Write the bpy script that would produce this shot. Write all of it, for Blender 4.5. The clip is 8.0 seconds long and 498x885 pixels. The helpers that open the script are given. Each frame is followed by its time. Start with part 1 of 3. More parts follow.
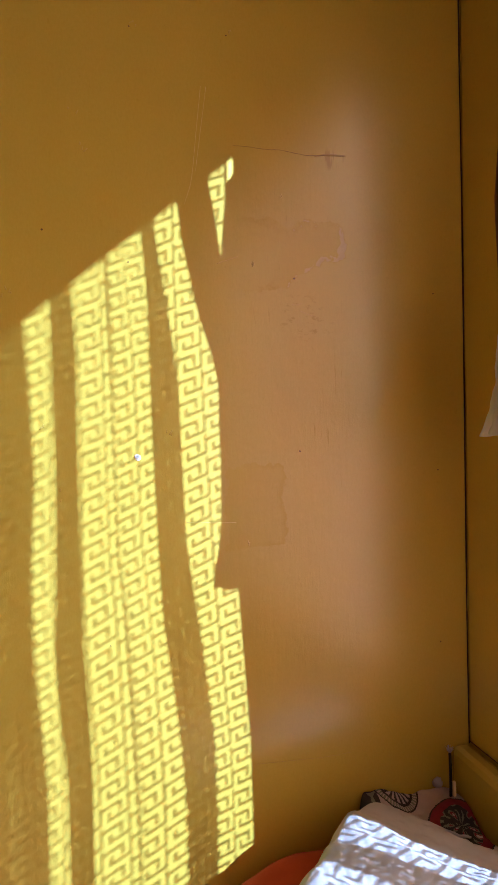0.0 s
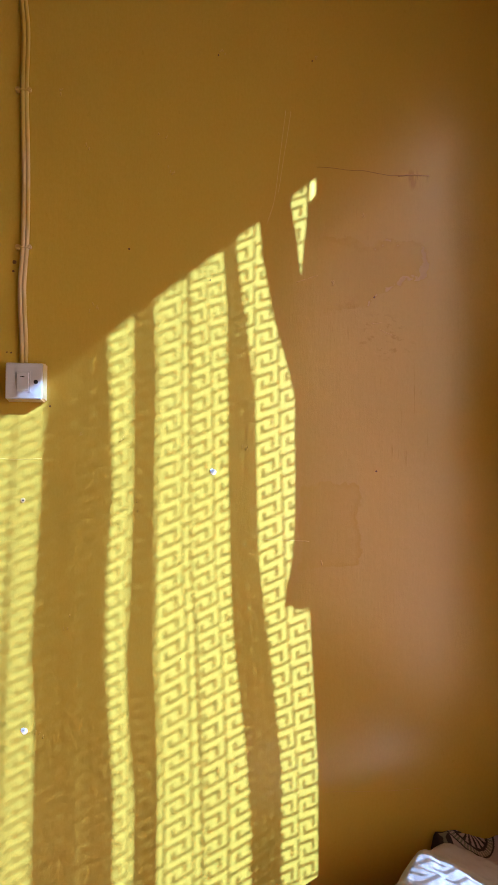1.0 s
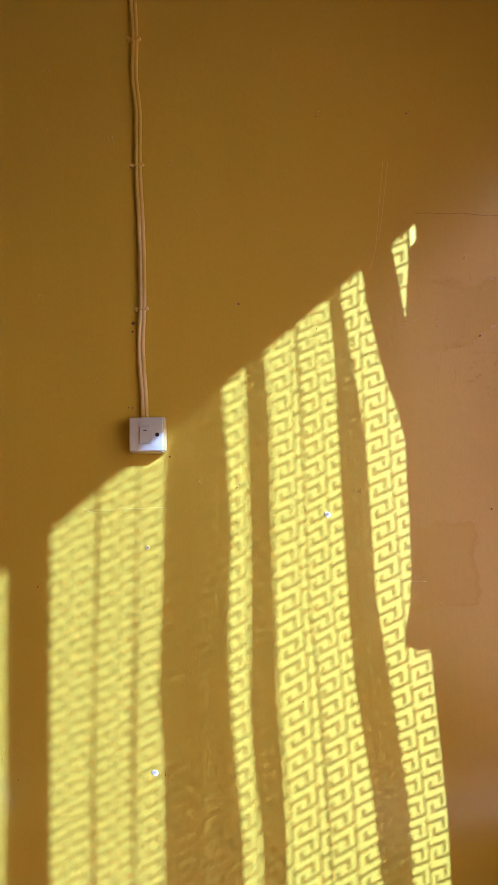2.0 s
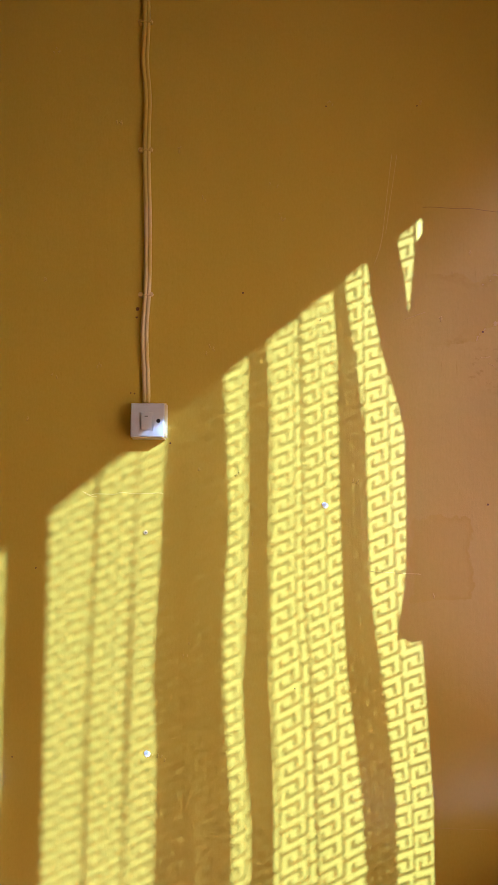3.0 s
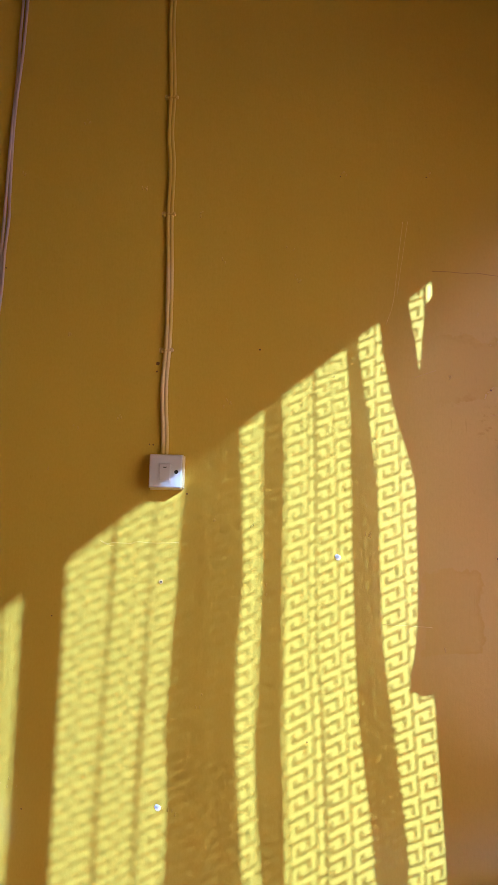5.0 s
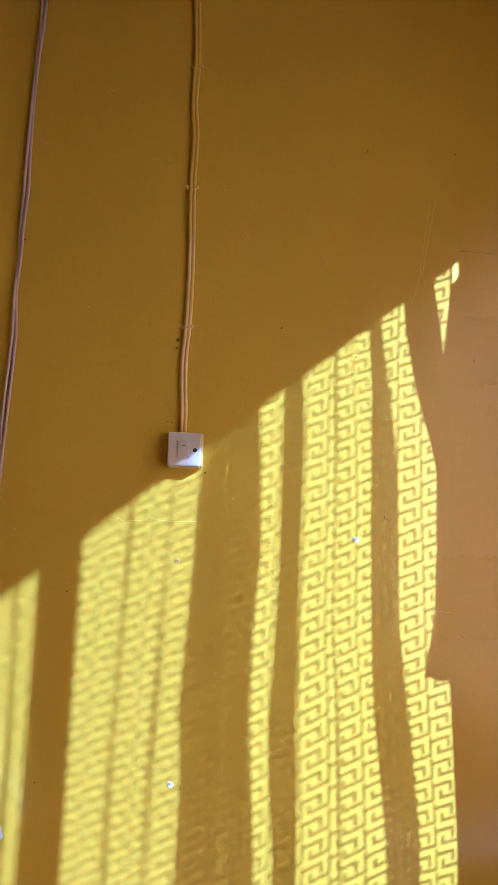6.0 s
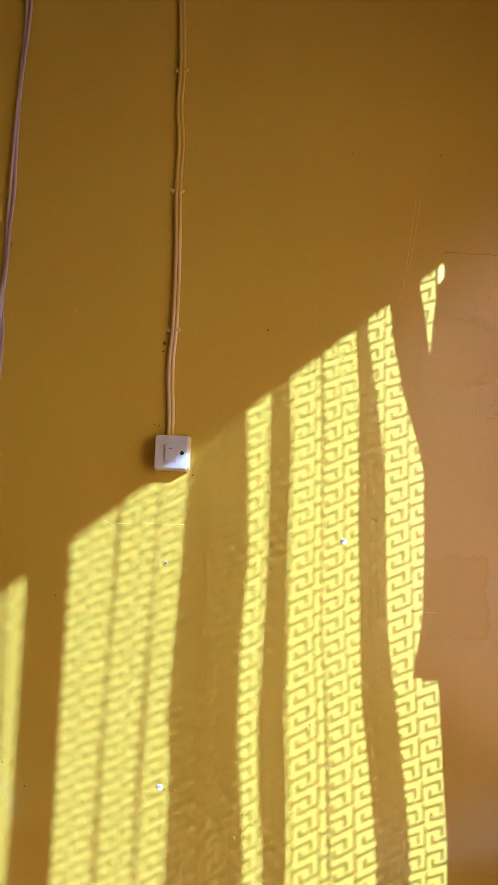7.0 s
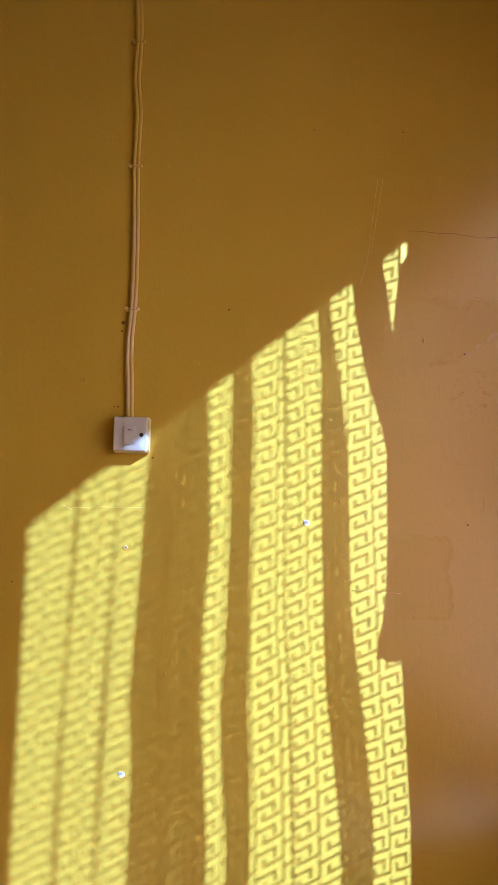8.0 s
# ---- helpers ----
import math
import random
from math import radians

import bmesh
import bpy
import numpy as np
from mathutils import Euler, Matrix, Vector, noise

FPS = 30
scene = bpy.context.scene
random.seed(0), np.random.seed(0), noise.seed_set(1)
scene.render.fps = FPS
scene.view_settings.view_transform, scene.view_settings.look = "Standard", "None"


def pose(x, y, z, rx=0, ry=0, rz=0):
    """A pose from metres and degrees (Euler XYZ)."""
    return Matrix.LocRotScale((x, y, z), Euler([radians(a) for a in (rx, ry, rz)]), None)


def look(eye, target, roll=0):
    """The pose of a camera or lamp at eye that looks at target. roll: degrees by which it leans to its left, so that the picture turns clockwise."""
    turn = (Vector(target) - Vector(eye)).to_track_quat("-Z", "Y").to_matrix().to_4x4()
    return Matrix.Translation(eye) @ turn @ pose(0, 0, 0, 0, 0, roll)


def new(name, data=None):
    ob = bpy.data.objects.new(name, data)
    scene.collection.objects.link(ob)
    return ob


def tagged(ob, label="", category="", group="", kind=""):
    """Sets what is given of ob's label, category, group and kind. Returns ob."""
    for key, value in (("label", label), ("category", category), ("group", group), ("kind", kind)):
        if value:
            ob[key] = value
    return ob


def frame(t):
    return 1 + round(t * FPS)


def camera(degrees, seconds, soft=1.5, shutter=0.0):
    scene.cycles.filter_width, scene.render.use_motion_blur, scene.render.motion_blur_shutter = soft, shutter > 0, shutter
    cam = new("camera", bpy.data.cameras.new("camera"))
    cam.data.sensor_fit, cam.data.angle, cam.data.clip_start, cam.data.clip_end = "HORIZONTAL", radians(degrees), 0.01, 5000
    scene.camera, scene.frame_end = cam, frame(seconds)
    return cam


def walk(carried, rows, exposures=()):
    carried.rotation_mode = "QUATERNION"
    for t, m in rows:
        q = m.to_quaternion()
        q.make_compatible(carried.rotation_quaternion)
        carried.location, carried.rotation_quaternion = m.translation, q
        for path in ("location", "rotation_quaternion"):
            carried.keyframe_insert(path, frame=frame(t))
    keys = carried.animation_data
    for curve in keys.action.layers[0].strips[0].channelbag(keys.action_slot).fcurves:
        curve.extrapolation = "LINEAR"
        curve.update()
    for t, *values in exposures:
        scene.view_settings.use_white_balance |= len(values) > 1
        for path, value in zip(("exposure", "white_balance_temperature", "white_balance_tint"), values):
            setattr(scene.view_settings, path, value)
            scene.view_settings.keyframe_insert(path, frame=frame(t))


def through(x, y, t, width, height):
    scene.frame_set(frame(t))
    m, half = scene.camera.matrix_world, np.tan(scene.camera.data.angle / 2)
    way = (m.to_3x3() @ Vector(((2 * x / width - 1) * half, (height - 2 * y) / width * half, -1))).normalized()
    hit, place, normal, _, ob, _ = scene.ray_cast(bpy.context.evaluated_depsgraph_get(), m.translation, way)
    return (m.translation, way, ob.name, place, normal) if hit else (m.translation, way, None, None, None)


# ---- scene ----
cam = camera(40.7, 8.0, soft=1.0)
EXPOSURE = [(t, e, 5800, -5) for t, e in ((0.0, 2.85), (0.5, 2.73), (1.0, 2.70), (1.5, 2.66), (2.0, 2.74), (3.5, 2.77), (5.0, 2.75), (6.5, 2.85), (7.0, 2.91), (7.5, 2.82), (8.0, 2.76))]
PATH = [
    (0, (-0.94, -1.587, 1.381), (-0.497, 0.363, 1.347), -1.1),
    (0.5, (-0.926, -1.591, 1.369), (-0.63, 0.387, 1.387), -1.7),
    (1, (-0.945, -1.584, 1.354), (-0.716, 0.402, 1.405), 0.6),
    (1.5, (-1.015, -1.606, 1.373), (-0.918, 0.389, 1.461), -0.6),
    (2, (-1.044, -1.622, 1.378), (-1.029, 0.372, 1.531), -1.3),
    (2.2, (-1.029, -1.622, 1.368), (-1.004, 0.375, 1.482), -0.9),
    (3.3, (-1.047, -1.649, 1.384), (-1.022, 0.347, 1.501), 1.1),
    (3.5, (-1.023, -1.67, 1.374), (-0.964, 0.319, 1.576), 1.0),
    (4, (-1.051, -1.673, 1.388), (-1.014, 0.319, 1.555), -0.1),
    (4.5, (-1.059, -1.661, 1.38), (-1.001, 0.325, 1.603), 0.5),
    (5, (-1.085, -1.676, 1.39), (-1.07, 0.308, 1.644), 1.3),
    (5.2, (-1.107, -1.664, 1.393), (-1.101, 0.324, 1.616), 2.6),
    (6.3, (-1.124, -1.654, 1.382), (-1.124, 0.335, 1.583), 2.6),
    (6.5, (-1.127, -1.655, 1.388), (-1.159, 0.333, 1.602), 4.0),
    (7, (-1.09, -1.658, 1.391), (-1.087, 0.331, 1.592), 2.1),
    (7.5, (-1.112, -1.648, 1.379), (-1.085, 0.342, 1.581), 2.3),
    (8, (-1.055, -1.63, 1.37), (-0.978, 0.36, 1.548), 1.5),
]
walk(cam, [(t, look(eye, target, roll)) for t, eye, target, roll in PATH], EXPOSURE)

# ---- light ----
# The sun stands at the right, behind the viewer: it shines in through the window of the right-hand wall.
SUN = Vector((-1.0, 1.0, -0.813))        # the way of its rays
world = bpy.data.worlds.new("sky")
scene.world = world
world.use_nodes = True
wn = world.node_tree.nodes
sky = wn.new("ShaderNodeTexSky")
sky.sky_type = "NISHITA"
sky.sun_disc = False
sky.sun_elevation = math.atan2(0.813, math.sqrt(2.0))
sky.sun_rotation = radians(135.0)
sky.air_density, sky.dust_density, sky.ozone_density = 0.8, 1.5, 0.6
world.node_tree.links.new(sky.outputs["Color"], wn["Background"].inputs["Color"])
wn["Background"].inputs["Strength"].default_value = 0.05
sun = new("sun", bpy.data.lights.new("sun", "SUN"))
sun.data.energy = 5.3
sun.data.angle = radians(0.42)
sun.data.color = (0.46, 0.605, 1.0)
sun.matrix_world = Matrix.Translation((2.0, -2.6, 4.0)) @ SUN.to_track_quat("-Z", "Y").to_matrix().to_4x4()


# ---- materials ----
def material(name, color, rough=0.6, metal=0.0, coat=0.0):
    m = bpy.data.materials.new(name)
    m.use_nodes = True
    b = m.node_tree.nodes["Principled BSDF"]
    b.inputs["Base Color"].default_value = (*color, 1)
    b.inputs["Roughness"].default_value = rough
    b.inputs["Metallic"].default_value = metal
    b.inputs["Coat Weight"].default_value = coat
    return m


class Nodes:
    """Short ways to wire a material's nodes."""

    def __init__(self, m):
        self.t, self.b = m.node_tree, m.node_tree.nodes["Principled BSDF"]
        self.co = self.t.nodes.new("ShaderNodeTexCoord").outputs["Object"]

    def link(self, a, b):
        self.t.links.new(a, b)

    def noise(self, scale, detail=4.0, rough=0.55, stretch=(1, 1, 1), shift=(0, 0, 0)):
        mp = self.t.nodes.new("ShaderNodeMapping")
        mp.inputs["Scale"].default_value = stretch
        mp.inputs["Location"].default_value = shift
        self.link(self.co, mp.inputs["Vector"])
        n = self.t.nodes.new("ShaderNodeTexNoise")
        n.inputs["Scale"].default_value, n.inputs["Detail"].default_value, n.inputs["Roughness"].default_value = scale, detail, rough
        self.link(mp.outputs["Vector"], n.inputs["Vector"])
        return n.outputs["Fac"]

    def ramp(self, fac, *stops):
        r = self.t.nodes.new("ShaderNodeValToRGB")
        while len(r.color_ramp.elements) < len(stops):
            r.color_ramp.elements.new(0.5)
        for e, (p, c) in zip(r.color_ramp.elements, stops):
            e.position, e.color = p, (*c, 1) if len(c) == 3 else c
        self.link(fac, r.inputs["Fac"])
        return r.outputs["Color"]

    def map(self, fac, a, b, lo, hi):
        n = self.t.nodes.new("ShaderNodeMapRange")
        for k, v in zip(("From Min", "From Max", "To Min", "To Max"), (a, b, lo, hi)):
            n.inputs[k].default_value = v
        n.interpolation_type = "SMOOTHSTEP"
        self.link(fac, n.inputs["Value"])
        return n.outputs["Result"]

    def math(self, op, a, b):
        n = self.t.nodes.new("ShaderNodeMath")
        n.operation = op
        for i, v in enumerate((a, b)):
            if isinstance(v, (int, float)):
                n.inputs[i].default_value = v
            else:
                self.link(v, n.inputs[i])
        return n.outputs["Value"]

    def mix(self, fac, a, b, kind="MIX"):
        n = self.t.nodes.new("ShaderNodeMix")
        n.data_type, n.blend_type = "RGBA", kind
        if isinstance(fac, (int, float)):
            n.inputs["Factor"].default_value = fac
        else:
            self.link(fac, n.inputs["Factor"])
        for i, v in ((6, a), (7, b)):
            if isinstance(v, tuple):
                n.inputs[i].default_value = (*v, 1)
            else:
                self.link(v, n.inputs[i])
        return n.outputs[2]

    def spot(self, x, z, rx, rz, soft=0.5, wobble=0.05, scale=9.0):
        """A soft round mask on an upright wall, with an uneven outline."""
        sep = self.t.nodes.new("ShaderNodeSeparateXYZ")
        self.link(self.co, sep.inputs[0])
        w = self.math("MULTIPLY", self.math("SUBTRACT", self.noise(scale, 4.0, 0.6), 0.5), wobble * 2)
        dx = self.math("DIVIDE", self.math("ADD", self.math("SUBTRACT", sep.outputs["X"], x), w), rx)
        dz = self.math("DIVIDE", self.math("ADD", self.math("SUBTRACT", sep.outputs["Z"], z), w), rz)
        d = self.math("SQRT", self.math("ADD", self.math("MULTIPLY", dx, dx), self.math("MULTIPLY", dz, dz)), 0.0)
        return self.map(d, 1.0 - soft, 1.0, 1.0, 0.0)

    def bump(self, *layers):
        last = None
        for height, strength, distance in layers:
            n = self.t.nodes.new("ShaderNodeBump")
            n.inputs["Strength"].default_value, n.inputs["Distance"].default_value = strength, distance
            self.link(height, n.inputs["Height"])
            if last:
                self.link(last, n.inputs["Normal"])
            last = n.outputs["Normal"]
        self.link(last, self.b.inputs["Normal"])


OCHRE = (0.64, 0.445, 0.070)


def wall_paint(name, marks=False):
    """Ochre oil paint, brushed on by hand: half gloss, with faint runs and a fine grain; marks adds stains and a
    painted sheen.
    """
    m = material(name, OCHRE, 0.42)
    n = Nodes(m)
    big, mid = n.noise(1.3, 2.0), n.noise(9.0, 2.0, 0.5, (1, 1, 0.3))
    grain, runs = n.noise(420.0, 2.0, 0.5), n.noise(55.0, 4.0, 0.65, (1.3, 1.3, 0.22))
    lumps = n.noise(28.0, 3.0, 0.5)
    c = n.mix(big, (0.570, 0.401, 0.063), (0.696, 0.501, 0.086))
    c = n.mix(n.map(mid, 0.2, 0.9, 0.0, 0.20), c, (0.57, 0.395, 0.046))
    # small darker flecks where the brush left the coat thin
    fleck = n.map(n.noise(75.0, 3.0, 0.6, (1, 1, 0.6), (1.3, 0, 4.1)), 0.62, 0.74, 0.0, 0.20)
    c = n.mix(fleck, c, (0.45, 0.29, 0.03))
    c = n.mix(n.map(n.noise(190.0, 3.0, 0.6, (1, 1, 0.5)), 0.35, 0.65, 0.0, 0.14), c, (0.50, 0.34, 0.04))
    rough = n.math("ADD", n.math("MULTIPLY", big, 0.06), 0.20)
    if marks:
        sep = n.t.nodes.new("ShaderNodeSeparateXYZ")
        n.link(n.co, sep.inputs[0])
        x, z = sep.outputs["X"], sep.outputs["Z"]
        # a pinker, less yellow tint painted where the window's sheen lies near the corner
        sheen_tint = n.spot(-0.42, 1.30, 0.34, 1.05, 0.75, 0.10, 3.0)
        c = n.mix(n.math("MULTIPLY", sheen_tint, 0.25), c, (0.63, 0.445, 0.14))
        # a dried damp stain with an uneven rim: under a wavy upper line, over a rising lower one
        wave = n.math("MULTIPLY", n.math("SUBTRACT", n.noise(15.0, 6.0, 0.62, (1, 1, 1), (3.1, 0, 1.7)), 0.5), 0.10)
        above = n.math("SUBTRACT", 1.897, z)
        below = n.math("SUBTRACT", z, n.math("ADD", n.math("MULTIPLY", x, 0.40), 1.935))
        right = n.math("SUBTRACT", -0.325, x)
        d = n.math("ADD", n.math("MINIMUM", n.math("MINIMUM", above, below), right), wave)
        fade = n.map(x, -0.64, -0.42, 0.0, 1.0)
        inside = n.math("MULTIPLY", n.map(d, 0.0, 0.007, 0.0, 1.0), fade)
        rim = n.math("MULTIPLY", n.math("MULTIPLY", inside, n.map(d, 0.003, 0.028, 1.0, 0.0)), n.map(n.noise(20.0, 4.0, 0.6), 0.40, 0.62, 0.0, 1.0))
        # the stain's deeper ochre also stands for the weaker sheen inside it
        c = n.mix(n.math("MULTIPLY", inside, 0.42), c, (0.59, 0.395, 0.030))
        c = n.mix(n.math("MULTIPLY", rim, 0.85), c, (0.47, 0.29, 0.018))
        # blots below the stain and drips under the long crack
        blots = n.map(n.noise(34.0, 5.0, 0.65, (1, 1, 1.7), (0.4, 0, 2.2)), 0.54, 0.62, 0.0, 1.0)
        low = n.math("MULTIPLY", n.spot(-0.43, 1.66, 0.10, 0.075, 0.6, 0.05), blots)
        drips = n.math("MULTIPLY", n.spot(-0.355, 2.050, 0.045, 0.032, 0.6, 0.02), n.map(n.noise(70.0, 3.0, 0.6, (1, 1, 0.12)), 0.48, 0.58, 0.0, 1.0))
        streaks = n.map(n.noise(150.0, 4.0, 0.65, (1, 1, 0.055), (2.3, 0, 0.6)), 0.60, 0.68, 0.0, 1.0)
        streaks = n.math("MULTIPLY", n.math("MULTIPLY", streaks, n.map(n.noise(7.0, 3.0), 0.48, 0.62, 0.0, 1.0)), n.spot(-0.46, 1.55, 0.26, 0.60, 0.5, 0.06, 4.0))
        for mask, amount in ((low, 0.40), (drips, 0.60), (streaks, 0.42)):
            c = n.mix(n.math("MULTIPLY", mask, amount), c, (0.40, 0.24, 0.025))
        # a squarish patch of thicker, duller paint with a darker edge
        wave = n.math("MULTIPLY", n.math("SUBTRACT", n.noise(17.0, 5.0, 0.6, (1, 1, 1), (7.7, 0, 0.3)), 0.5), 0.075)
        px = n.math("SUBTRACT", 0.078, n.math("ABSOLUTE", n.math("ADD", x, 0.563), 0.0))
        pz = n.math("SUBTRACT", 0.105, n.math("ABSOLUTE", n.math("SUBTRACT", z, 1.198), 0.0))
        d = n.math("ADD", n.math("MINIMUM", px, pz), wave)
        patch = n.map(d, 0.0, 0.008, 0.0, 1.0)
        edge = n.math("MULTIPLY", n.math("MULTIPLY", patch, n.map(d, 0.002, 0.022, 1.0, 0.0)), n.map(x, -0.60, -0.50, 0.0, 1.0))
        # likewise the patch is coloured deeper in place of the sheen it lacks
        c = n.mix(n.math("MULTIPLY", patch, 0.30), c, (0.60, 0.40, 0.030))
        c = n.mix(n.math("MULTIPLY", edge, 0.34), c, (0.50, 0.31, 0.018))
        dull = n.math("ADD", n.math("MULTIPLY", inside, 0.03), n.math("MULTIPLY", n.math("ADD", rim, n.math("ADD", low, patch)), 0.035))
        rough = n.math("ADD", rough, dull)
    n.link(c, n.b.inputs["Base Color"])
    n.link(rough, n.b.inputs["Roughness"])
    n.b.inputs["Specular IOR Level"].default_value = 1.0
    n.bump((lumps, 0.18, 0.004), (runs, 0.22, 0.0020), (grain, 0.22, 0.0007))
    return m


WALL = wall_paint("ochre_paint_back", True)
PAINT = wall_paint("ochre_paint")
PAINTED_CABLE = material("ochre_cable_paint", (0.66, 0.47, 0.11), 0.36)
cn = Nodes(PAINTED_CABLE)
csep = cn.t.nodes.new("ShaderNodeSeparateXYZ")
cn.link(cn.co, csep.inputs[0])
# the coat is rubbed thin above the switch, where the bare sheath shows
bare = cn.math("MULTIPLY", cn.map(csep.outputs["Z"], 2.30, 1.90, 0.0, 1.0), cn.map(cn.noise(26.0, 4.0, 0.6, (1, 1, 0.25)), 0.42, 0.62, 0.15, 0.9))
cn.link(cn.mix(bare, (0.64, 0.455, 0.09), (0.72, 0.56, 0.33)), cn.b.inputs["Base Color"])
PALE_SEAM = material("pale_paint_ridge", (0.70, 0.52, 0.13), 0.4)
# white plastic darkened so that the sunlit socket and charger do not burn out
DIMMED_WHITE = material("dimmed_white_plastic", (0.27, 0.28, 0.31), 0.35)
CHIP = material("bare_plaster", (0.80, 0.66, 0.45), 0.8)
DARK = material("dark_crack", (0.035, 0.02, 0.012), 0.85)
CRACK = material("brown_crack", (0.27, 0.155, 0.02), 0.8)
SCUFF = material("brown_scuff", (0.55, 0.35, 0.07), 0.6)
HOLE = material("brown_hole", (0.16, 0.085, 0.025), 0.85)
WHITE = material("white_plastic", (0.60, 0.60, 0.67), 0.3)
BLACK = material("black_hole", (0.012, 0.011, 0.012), 0.5)
STEEL = material("steel", (0.62, 0.61, 0.6), 0.3, 1.0)
MAUVE = material("mauve_wire", (0.48, 0.38, 0.43), 0.4)
WOOD = material("window_wood", (0.32, 0.18, 0.08), 0.5)


def ceiling_paint():
    m = material("ceiling_boards", (0.3, 0.2, 0.08), 0.85)
    n = Nodes(m)
    n.link(n.ramp(n.noise(3.0, 5.0), (0.3, (0.075, 0.037, 0.012)), (0.7, (0.11, 0.055, 0.018))), n.b.inputs["Base Color"])
    n.bump((n.noise(60.0), 0.2, 0.003))
    return m


# the floor is unseen; its red is chosen to warm the bounced light
def floor_cement():
    m = material("floor_red_oxide", (0.40, 0.11, 0.04), 0.45)
    n = Nodes(m)
    n.link(n.ramp(n.noise(5.0, 6.0), (0.3, (0.50, 0.21, 0.05)), (0.7, (0.60, 0.28, 0.07))), n.b.inputs["Base Color"])
    n.bump((n.noise(90.0), 0.2, 0.002))
    return m


def woven(name, color, through, light):
    """Curtain cloth: part of the light passes straight through between the threads, the rest is scattered by them."""
    m = bpy.data.materials.new(name)
    m.use_nodes = True
    t = m.node_tree
    t.nodes.clear()
    out, a, b = t.nodes.new("ShaderNodeOutputMaterial"), t.nodes.new("ShaderNodeMixShader"), t.nodes.new("ShaderNodeMixShader")
    clear, soft, face = t.nodes.new("ShaderNodeBsdfTransparent"), t.nodes.new("ShaderNodeBsdfTranslucent"), t.nodes.new("ShaderNodeBsdfDiffuse")
    soft.inputs["Color"].default_value = face.inputs["Color"].default_value = (*color, 1)
    clear.inputs["Color"].default_value = (*light, 1)
    a.inputs["Fac"].default_value, b.inputs["Fac"].default_value = 0.45, 1.0 - through
    t.links.new(soft.outputs[0], a.inputs[1])
    t.links.new(face.outputs[0], a.inputs[2])
    t.links.new(clear.outputs[0], b.inputs[1])
    t.links.new(a.outputs[0], b.inputs[2])
    t.links.new(b.outputs[0], out.inputs["Surface"])
    return m


NET = woven("curtain_net", (0.85, 0.45, 0.23), 0.50, (1.0, 0.99, 0.95))
# made-up denser copies of net and key that dim the left lit bands
DIM_NET = woven("curtain_dim_net", (0.85, 0.45, 0.23), 0.42, (1.0, 0.99, 0.95))
DIM_KEY = woven("curtain_dim_key_weave", (0.85, 0.45, 0.23), 0.08, (1.0, 0.96, 0.82))
KEY = woven("curtain_key_weave", (0.85, 0.45, 0.23), 0.09, (1.0, 0.96, 0.82))
HEM = woven("curtain_hem", (0.20, 0.11, 0.06), 0.0, (1.0, 0.96, 0.85))
DRAPE = woven("thick_cotton", (0.20, 0.115, 0.085), 0.0, (1.0, 1.0, 1.0))


def cloth(name, color, other, scale=260.0):
    """Plain woven cotton with fine threads and faint creases."""
    m = material(name, color, 0.9)
    n = Nodes(m)
    n.link(n.mix(n.map(n.noise(14.0, 5.0), 0.4, 0.7, 0.0, 0.6), color, other), n.b.inputs["Base Color"])
    n.bump((n.noise(22.0, 5.0, 0.6), 0.35, 0.006), (n.noise(scale, 2.0), 0.25, 0.001))
    return m


SHEET = cloth("white_cotton", (0.52, 0.48, 0.52), (0.45, 0.41, 0.45))
ORANGE = cloth("orange_blanket", (0.50, 0.058, 0.010), (0.40, 0.042, 0.008), 140.0)
PRINT_GROUND = cloth("pale_pink_cotton", (0.52, 0.42, 0.44), (0.46, 0.36, 0.38))
PRINT_RED = cloth("crimson_print", (0.24, 0.02, 0.05), (0.18, 0.02, 0.045))
PRINT_BLACK = cloth("black_print", (0.025, 0.025, 0.035), (0.05, 0.045, 0.06))
PRINT_GREEN = cloth("grey_green_print", (0.20, 0.21, 0.17), (0.26, 0.25, 0.2))


# ---- mesh helpers ----
def mesh_ob(name, bm, mats, parent=None, label=""):
    me = bpy.data.meshes.new(name)
    bm.to_mesh(me)
    bm.free()
    for m in mats if isinstance(mats, (list, tuple)) else (mats,):
        me.materials.append(m)
    ob = new(name, me)
    ob.parent = parent
    return tagged(ob, label)


def part(name, bm, mats, parent, label=""):
    return mesh_ob(name, bm, mats, parent, label)


def empty(name, at=(0, 0, 0)):
    ob = new(name)
    ob.location = at
    ob.empty_display_size = 0.05
    return ob


def box(bm, x0, x1, y0, y1, z0, z1, bevel=0.0, seg=2):
    r = bmesh.ops.create_cube(bm, size=1.0, matrix=Matrix.LocRotScale(((x0 + x1) / 2, (y0 + y1) / 2, (z0 + z1) / 2), None, (x1 - x0, y1 - y0, z1 - z0)))
    if bevel:
        vs = set(r["verts"])
        bmesh.ops.bevel(bm, geom=[e for e in bm.edges if e.verts[0] in vs], offset=bevel, segments=seg, affect="EDGES", profile=0.5)
    return bm


def boxes(*rows, bevel=0.0):
    bm = bmesh.new()
    for r in rows:
        box(bm, *r, bevel=bevel)
    return bm


def disc(bm, at, normal, radius, depth, seg=20, bevel=0.0):
    m = Matrix.Translation(at) @ Vector(normal).to_track_quat("Z", "Y").to_matrix().to_4x4()
    r = bmesh.ops.create_cone(bm, cap_ends=True, segments=seg, radius1=radius, radius2=radius, depth=depth, matrix=m)
    if bevel:
        vs = set(r["verts"])
        bmesh.ops.bevel(bm, geom=[e for e in bm.edges if e.verts[0] in vs and len(e.link_faces) == 2 and e.calc_face_angle() > 0.9], offset=bevel, segments=2, affect="EDGES")
    return bm


